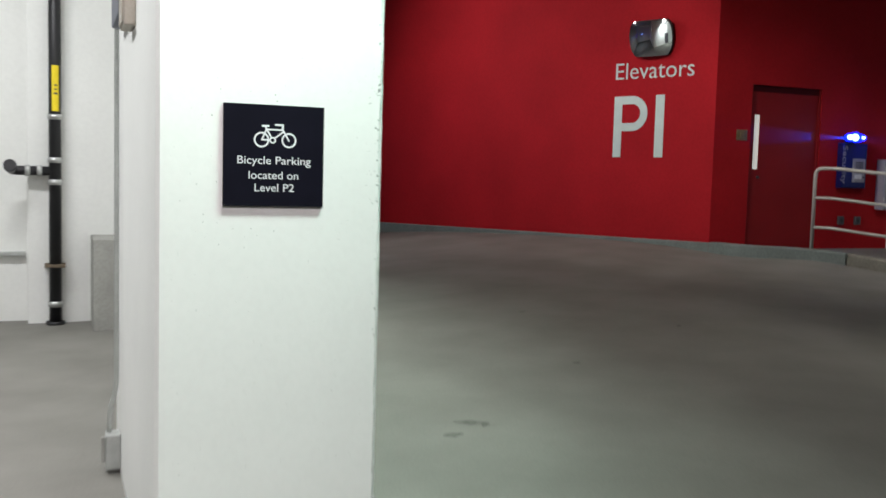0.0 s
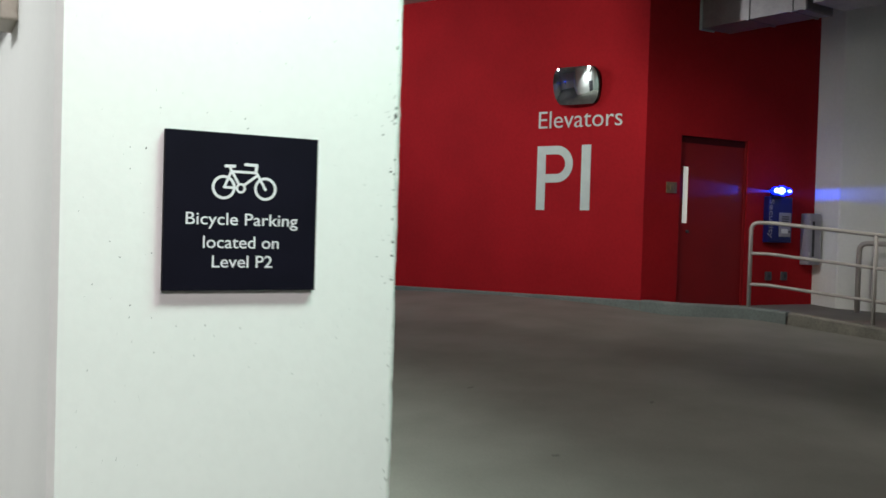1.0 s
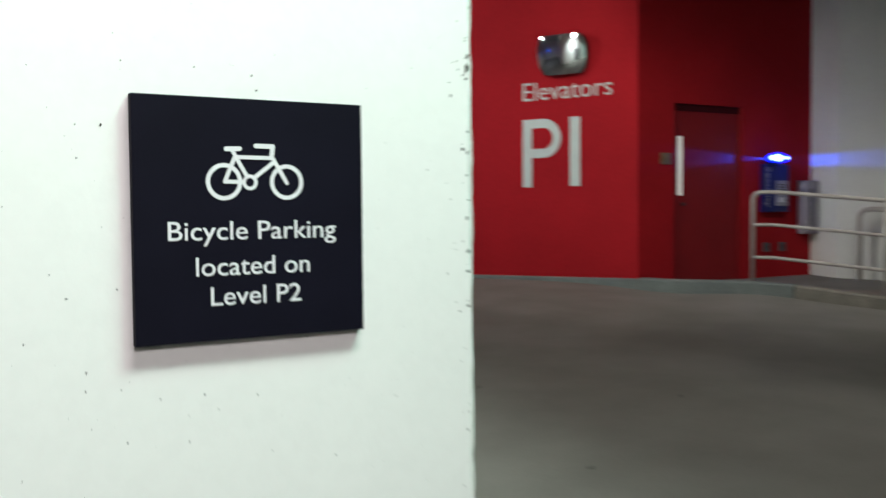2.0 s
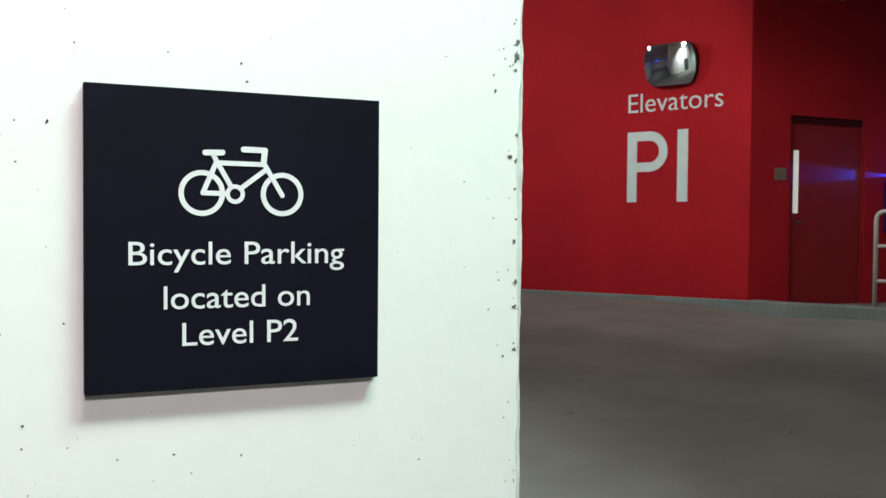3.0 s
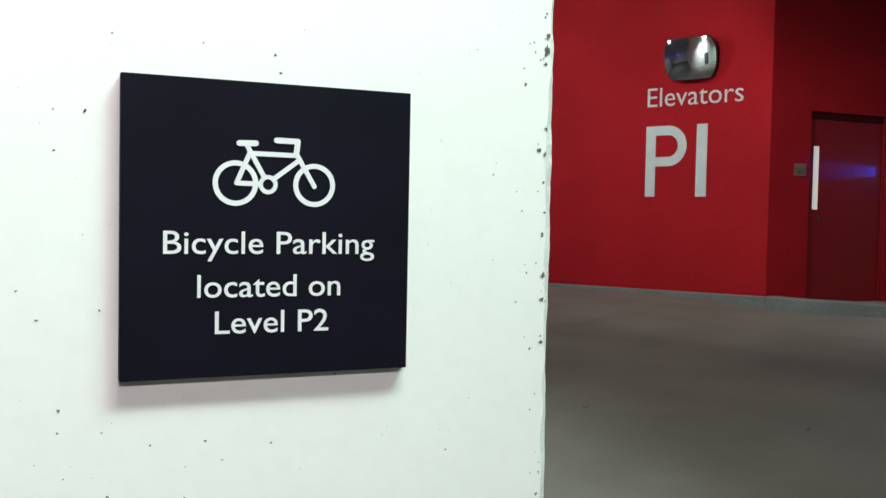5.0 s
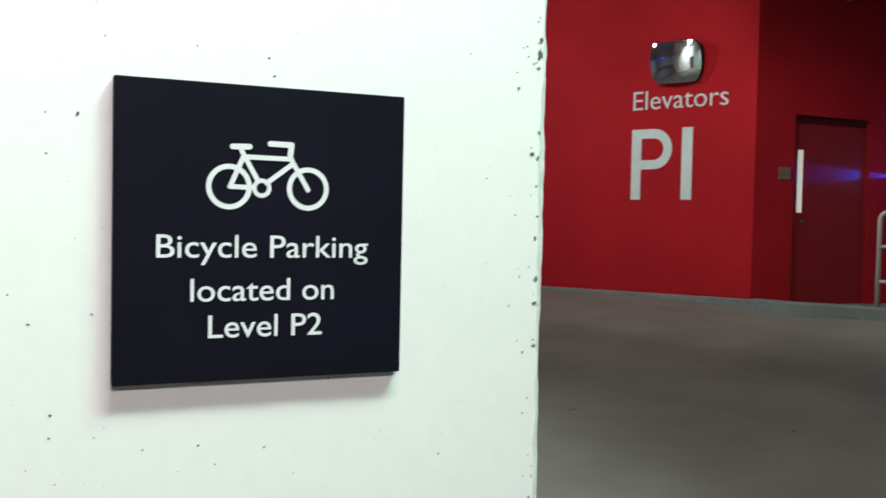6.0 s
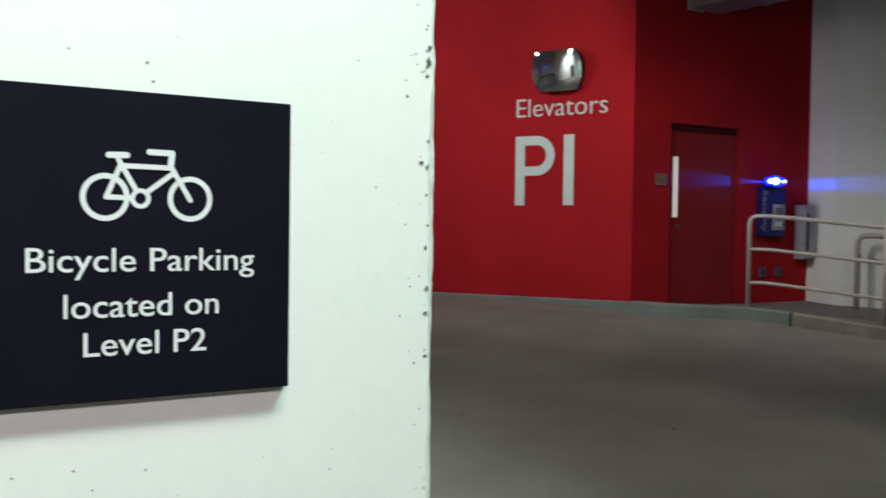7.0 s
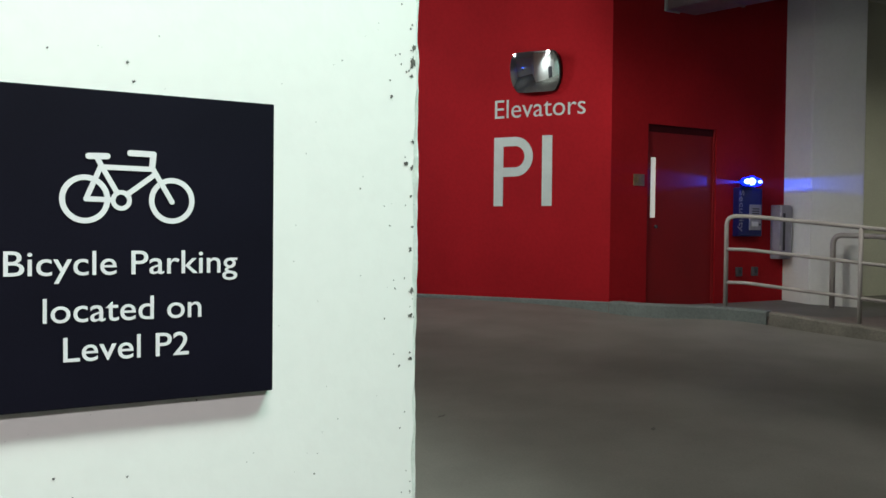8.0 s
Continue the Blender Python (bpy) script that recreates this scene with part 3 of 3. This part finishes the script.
# Glowing blobs set before the lens, towards the camera, for its glaring centre.
for dx, rx, rz in ((-0.125, 0.046, 0.034), (-0.05, 0.060, 0.046), (0.085, 0.030, 0.022)):
    bulb = bmesh.new()
    bmesh.ops.create_uvsphere(bulb, u_segments=12, v_segments=8, radius=1, matrix=Matrix.LocRotScale((bx + dx, by - 0.10, bz), None, (rx, 0.05, rz)))
    part("beacon_core", bulb, CORE, phone, "white blob for the glaring centre of the beacon").visible_shadow = False

# Assumed copy around that flash, placed by where the mirror turns blue.
far_phone = copy_thing(phone, pose(FAR_BEACON_AT[0] + by, FAR_BEACON_AT[1] - bx, 0, 0, 0, 90))
tagged(far_phone, "assumed second call box for the blue light in the mirror")

cabinet = thing("wall_cabinet", "grey metal wall cabinet hung in the corner of the red wall", "cabinet")
part("body", box(10.11, 10.335, B_Y - 0.15, B_Y, 1.16, 1.855, 0.012), CABINET, cabinet)
cabinet_door = part("door", box(10.118, 10.328, B_Y - 0.167, B_Y - 0.152, 1.18, 1.835, 0.005), CABINET, cabinet, "grey cabinet door")
part("pane", box(10.145, 10.19, B_Y - 0.171, B_Y - 0.168, 1.27, 1.75), DARK, cabinet_door, "dark upright pane")
part("latch", box(10.29, 10.312, B_Y - 0.185, B_Y - 0.168, 1.48, 1.56, 0.004), CLAMP, cabinet_door, "bright latch")
for z in (1.27, 1.70):
    part("hinge", tube([(10.114, B_Y - 0.158, z), (10.114, B_Y - 0.158, z + 0.06)], 0.008, 8), CLAMP, cabinet, "small hinge")

for x in (9.445, 9.745):
    o = thing("outlet", "small grey outlet plate low on the red wall", "outlet", "outlets on the red wall", m=pose(x, B_Y, 0.945))
    part("cover", box(0, 0.10, -0.035, 0, 0, 0.115, 0.006), DULL, o)
    part("socket", box(0.03, 0.07, -0.04, -0.035, 0.035, 0.08, 0.002), DARK, o, "dark socket")


# ---------------------------------------------------------------- rails
def railing():
    start = Vector((7.95, 5.82, 0))
    d = Vector((0.43, -0.903, 0)).normalized()
    rail = thing("guard_rail", "grey painted pipe guard rail along the walkway ramp", "railing")
    step, posts = 1.33, 5

    def ground(s):
        p = start + d * s
        return walk_height(p.x, p.y)

    def deck(s):
        """The rails run level past the first post, then fall with the ramp."""
        return 0.68 - 0.098 * max(0.0, s - 0.22)

    def line(h, s0, s1):
        ss = [s0, 0.1, 0.2, 0.3, 0.45] if s0 < 0.05 else [s0]
        return [start + d * s + Vector((0, 0, deck(s) + h)) for s in ss + [s1]]

    end = step * (posts - 1)
    top = [start + Vector((0, 0, ground(0) - 0.01)), start + Vector((0, 0, 1.68))]
    top += [start + d * s + Vector((0, 0, deck(s) + 1.0)) for s in (0.25, 0.5, end)]
    part("top_rail", tube(bent(top, 0.10), 0.0225), RAIL, rail, "bent top rail and first post")
    for h in (0.645, 0.29):
        part("rail", tube(line(h, 0.0, end), 0.019), RAIL, rail)
    for k in range(1, posts):
        p = start + d * step * k
        part("post", tube([(p.x, p.y, ground(step * k) - 0.01), (p.x, p.y, deck(step * k) + 1.0)], 0.0225), RAIL, rail)
    return rail


railing()

inner = thing("handrail", "grey pipe handrail beside the white column", "railing")
hs, hd = Vector((10.28, 6.14, 0)), Vector((0.407, -0.914, 0)).normalized()
z0 = walk_height(hs.x, hs.y)
part("rail", tube(bent([hs + Vector((0, 0, z0 - 0.01)), hs + Vector((0, 0, z0 + 0.94)), hs + hd * 0.5 + Vector((0, 0, z0 + 0.93)), hs + hd * 4.0 + Vector((0, 0, z0 + 0.70))], 0.12), 0.034), RAIL, inner)
for s in (1.5, 3.0):
    p = hs + hd * s
    part("post", tube([(p.x, p.y, walk_height(p.x, p.y) - 0.01), (p.x, p.y, z0 + 0.93 - 0.066 * (s - 0.5))], 0.03), RAIL, inner)

# ---------------------------------------------------------------- ducts under the ceiling
def duct(name, origin, angle, length, width, z_low, z_high, label, collar=0.0):
    ob = thing(name, label, "duct", "ceiling ducts", m=pose(origin[0], origin[1], 0, 0, 0, angle))
    part("duct_body", box(0, length, 0, width, z_low, z_high, 0.006), STEEL, ob)
    if collar:
        part("collar", box(-collar, 0.0, -0.02, width + 0.02, z_low - 0.02, z_high, 0.004), COLLAR, ob, "pale collar against the wall")
    for x in (0.45 * length, length - 0.22, length - 0.05):
        part("flange", box(x, x + 0.04, -0.012, width + 0.012, z_low - 0.012, z_high + 0.005, 0.003), STEEL, ob, "bright folded flange")
    for y in (0.15, width - 0.15):
        part("hanger", tube([(length / 2, y, z_high - 0.01), (length / 2, y, TOP)], 0.008, 6), STEEL, ob, "threaded hanger rod")
    return ob


duct("air_duct", (8.14, 6.91), -83, 1.46, 0.52, 4.11, 4.60, "galvanised sheet metal air duct coming out of the red wall", collar=0.03)
duct("air_duct", (8.36, 5.42), -83, 4.2, 0.6, 4.17, 4.74, "long galvanised air duct under the ceiling")

def light_fixture(x, y, z, along_y, length):
    """A slim batten assumed under the ceiling, over a lamp out of view."""
    ob = thing("light_fixture", "assumed slim white batten light under the garage ceiling", "light", "ceiling lights", m=pose(x, y, z, 0, 0, 90 if along_y else 0))
    h = length / 2
    part("housing", box(-h, h, -0.05, 0.05, 0.13, 0.18, 0.008), WHITE_WALL, ob, "white steel housing")
    for k in (-1, 1):
        part("end_cap", box(k * h - 0.012, k * h + 0.012, -0.055, 0.055, 0.125, 0.185, 0.006), CABINET, ob, "grey end cap")
        part("hanger", tube([(k * h * 0.7, 0, 0.175), (k * h * 0.7, 0, TOP - z + 0.005)], 0.006, 6), STEEL, ob, "thin hanger rod")
    return ob


# Assumed battens; only bright spots in the mirror hint at such lights.
for x, y, z, length in ((2.0, 4.2, 4.4, 1.25), (2.4, 10.2, 4.5, 0.65), (-1.6, 11.2, 4.5, 0.55)):
    light_fixture(x, y, z, True, length)

# ---------------------------------------------------------------- the bay beside the pier
stand = thing("standpipe", "black iron standpipe with a yellow label against the pilaster", "pipe")
PXY = (-0.492, 6.33)
part("pipe", tube([(*PXY, -0.02), (*PXY, TOP)], 0.054, 20), PIPE, stand, "black upright pipe")


def wrap(z0, z1, a0, a1, r):
    """A thin sticker bent round the pipe between two angles, 0 facing the drive's near end."""
    bm = bmesh.new()
    n = 14
    rows = []
    for i in range(n + 1):
        a = radians(a0 + (a1 - a0) * i / n)
        rows.append([bm.verts.new((PXY[0] + q * math.sin(a), PXY[1] - q * math.cos(a), z)) for q, z in ((0.0535, z0), (r, z0), (r, z1), (0.0535, z1))])
    for p, q in zip(rows, rows[1:]):
        for k in range(4):
            bm.faces.new((p[k], p[(k + 1) % 4], q[(k + 1) % 4], q[k]))
    bm.faces.new(rows[0])
    bm.faces.new(rows[-1])
    return bm


label = part("pipe_label", wrap(1.95, 2.36, -28, 36, 0.0555), YELLOW, stand, "yellow pipe label")
for k, (za, zb) in enumerate(((2.10, 2.118), (2.14, 2.152), (2.175, 2.19))):
    part("label_bar", wrap(za, zb, -8 + 3 * k, 24 - 3 * k, 0.0561), DARK, label, "dark bar of writing")
for z in (1.90, 1.51, 1.31, 0.19):
    part("coupling", tube([(*PXY, z - 0.025), (*PXY, z + 0.025)], 0.063, 16), CLAMP, stand, "zinc coupling")
part("pipe_clamp", box(-0.585, -0.405, 6.268, 6.42, 0.53, 0.562, 0.006), RUST, stand, "rusty wall clamp")
part("floor_flange", tube([(*PXY, -0.01), (*PXY, 0.03)], 0.085, 16), PIPE, stand, "black floor flange")
part("branch", tube(bent([(-0.50, 6.33, 1.41), (-0.86, 6.33, 1.41), (-0.86, 6.20, 1.44)], 0.07), 0.042, 14), PIPE, stand, "black side branch")
for x in (-0.62, -0.72):
    part("coupling", tube([(x - 0.025, 6.33, 1.41), (x + 0.02, 6.33, 1.41)], 0.052, 14), CLAMP, stand, "zinc coupling")
part("cap", tube([(-0.86, 6.21, 1.44), (-0.86, 6.14, 1.455)], 0.055, 14), PIPE, stand, "black hose cap")

BOX_Z = 2.005
circuit = thing("conduit", "thin grey conduit and boxes on the side of the pier", "conduit", m=pose(-0.006, 0, 0))
part("conduit_tube", tube(bent([(-0.212, 1.49, BOX_Z + 0.16), (-0.212, 1.72, BOX_Z + 0.16), (-0.212, 1.72, 0.42), (-0.245, 1.72, 0.30), (-0.245, 1.72, 0.20)], 0.05), 0.011, 10), GALV, circuit)
low = part("switch_box", box(-0.262, -0.196, 1.66, 1.76, 0.03, 0.20, 0.006), GALV, circuit, "small grey switch box")
part("switch_lever", box(-0.282, -0.264, 1.70, 1.73, 0.06, 0.18, 0.004), PLINTH, low, "grey lever")
up = part("junction_box", box(-0.239, -0.194, 0.80, 1.00, BOX_Z, BOX_Z + 0.42, 0.006), BOX, circuit, "beige metal junction box")
part("box_lid", box(-0.245, -0.2395, 0.812, 0.988, BOX_Z + 0.012, BOX_Z + 0.41, 0.003), BOX, up, "beige lid")
for z in (0.03, 0.38):
    part("lid_screw", tube([(-0.245, 0.83, BOX_Z + z), (-0.248, 0.83, BOX_Z + z)], 0.006, 8), CLAMP, up, "small screw")
part("switch_housing", box(-0.246, -0.194, 1.004, 1.50, BOX_Z + 0.075, BOX_Z + 0.43, 0.008), SWITCH_BLUE, circuit, "dark blue-grey housing")


# ---------------------------------------------------------------- wear
def fleck(bm, x, z, r, tall, seed):
    """A small ragged flat fleck on the face of the pier, dark like a shaded pit."""
    rnd = random.Random(seed)
    n = 13
    c = bm.verts.new((x, 0.0137, z))
    vs = []
    for i in range(n):
        a = 2 * math.pi * i / n
        q = r * rnd.uniform(0.35, 1.35)
        vs.append(bm.verts.new((x + q * math.cos(a), 0.0133, z + q * tall * math.sin(a))))
    for i in range(n):
        bm.faces.new((c, vs[i], vs[(i + 1) % n]))


pits = bmesh.new()
for i, (x, z, r) in enumerate(((0.491, 1.817, 1.2), (0.489, 1.756, 1.3), (0.483, 1.754, 1.0), (0.491, 1.744, 1.4), (0.476, 1.723, 1.4), (0.478, 1.703, 1.9), (0.499, 1.623, 3.0), (0.436, 1.590, 1.6), (0.469, 1.570, 0.9), (0.477, 1.546, 1.3), (0.485, 1.469, 1.2), (0.492, 1.373, 1.8), (0.494, 1.296, 1.2),
                              (-0.034, 1.639, 2.2), (-0.064, 1.639, 1.1), (-0.063, 1.598, 1.2), (-0.079, 1.425, 2.6), (-0.058, 1.331, 1.6), (-0.059, 1.308, 1.4), (-0.016, 1.305, 1.0), (0.033, 1.288, 1.0), (0.091, 1.288, 1.5), (0.163, 1.713, 1.7), (0.169, 1.693, 1.8), (-0.008, 1.721, 1.1), (0.085, 1.719, 1.1), (-0.019, 1.434, 1.2), (0.1635, 1.2805, 1.3), (-0.053, 1.260, 1.1), (-0.010, 1.237, 1.4))):
    fleck(pits, x, z, r * 0.00100, 0.45 if x < -0.07 and r > 2 else 1.1, i)
rnd = random.Random(5)
for i in range(260):
    fleck(pits, rnd.uniform(-0.17, 0.50), rnd.uniform(0.5, 2.3), rnd.choice((0.0004, 0.0005, 0.0006, 0.0008, 0.0012)), rnd.uniform(0.6, 1.2), 100 + i)
tagged(part("pits", pits, PIT), "tiny pits scattered over the white pier, their inner shade painted dark", "pits", kind="stuff")

chips = bmesh.new()
for i, (z, r, tall) in enumerate(((1.765, 2.8, 2.0), (1.747, 4.0, 2.3), (1.730, 3.2, 0.9), (1.650, 2.6, 1.2), (1.618, 2.4, 1.5), (1.517, 2.6, 1.4), (1.4665, 2.4, 2.4), (1.435, 3.6, 0.8), (1.583, 2.0, 1.3), (1.545, 2.0, 1.0), (1.381, 2.8, 1.0), (1.187, 3.0, 0.9), (1.215, 2.0, 0.7), (1.90, 3.4, 1.3), (1.96, 2.6, 1.5), (1.02, 3.2, 1.2), (0.93, 2.6, 1.1))):
    fleck(chips, 0.509 - 0.0012 * (i % 3), z, r * 0.00094, tall, 500 + i)
rnd = random.Random(8)
for i in range(34):
    fleck(chips, rnd.uniform(0.497, 0.513), rnd.uniform(0.7, 2.2), rnd.uniform(0.0006, 0.0016), rnd.uniform(0.6, 2.0), 700 + i)
tagged(part("chips", chips, CHIP), "chipped paint and concrete along the pier corner, with shade painted in", "chips", kind="stuff")


def scuffs():
    bm = bmesh.new()
    for x, y, a, w, l in ((1.49, 1.36, -30, 0.030, 0.095), (1.545, 1.30, 50, 0.018, 0.045), (1.33, 1.22, -5, 0.030, 0.055), (3.05, 3.85, 20, 0.012, 0.04), (3.9, 2.9, 40, 0.012, 0.04), (2.6, 2.2, 10, 0.02, 0.03)):
        c, s = math.cos(radians(a)), math.sin(radians(a))
        ring = []
        for i in range(12):
            p, q = l * math.cos(math.pi * i / 6), w * math.sin(math.pi * i / 6) * (1 + 0.4 * math.sin(i * 2.3))
            xx, yy = x + p * c - q * s, y + p * s + q * c
            ring.append(bm.verts.new((xx, yy, road_height(xx, yy) + 0.004)))
        bm.faces.new(ring)
    return bm


tagged(part("scuffs", scuffs(), material("tyre_scuff", (0.135, 0.130, 0.115), 0.8, spread=0.3, scale=30, fine=100)), "dark scuff marks on the concrete floor", "scuffs", kind="stuff")
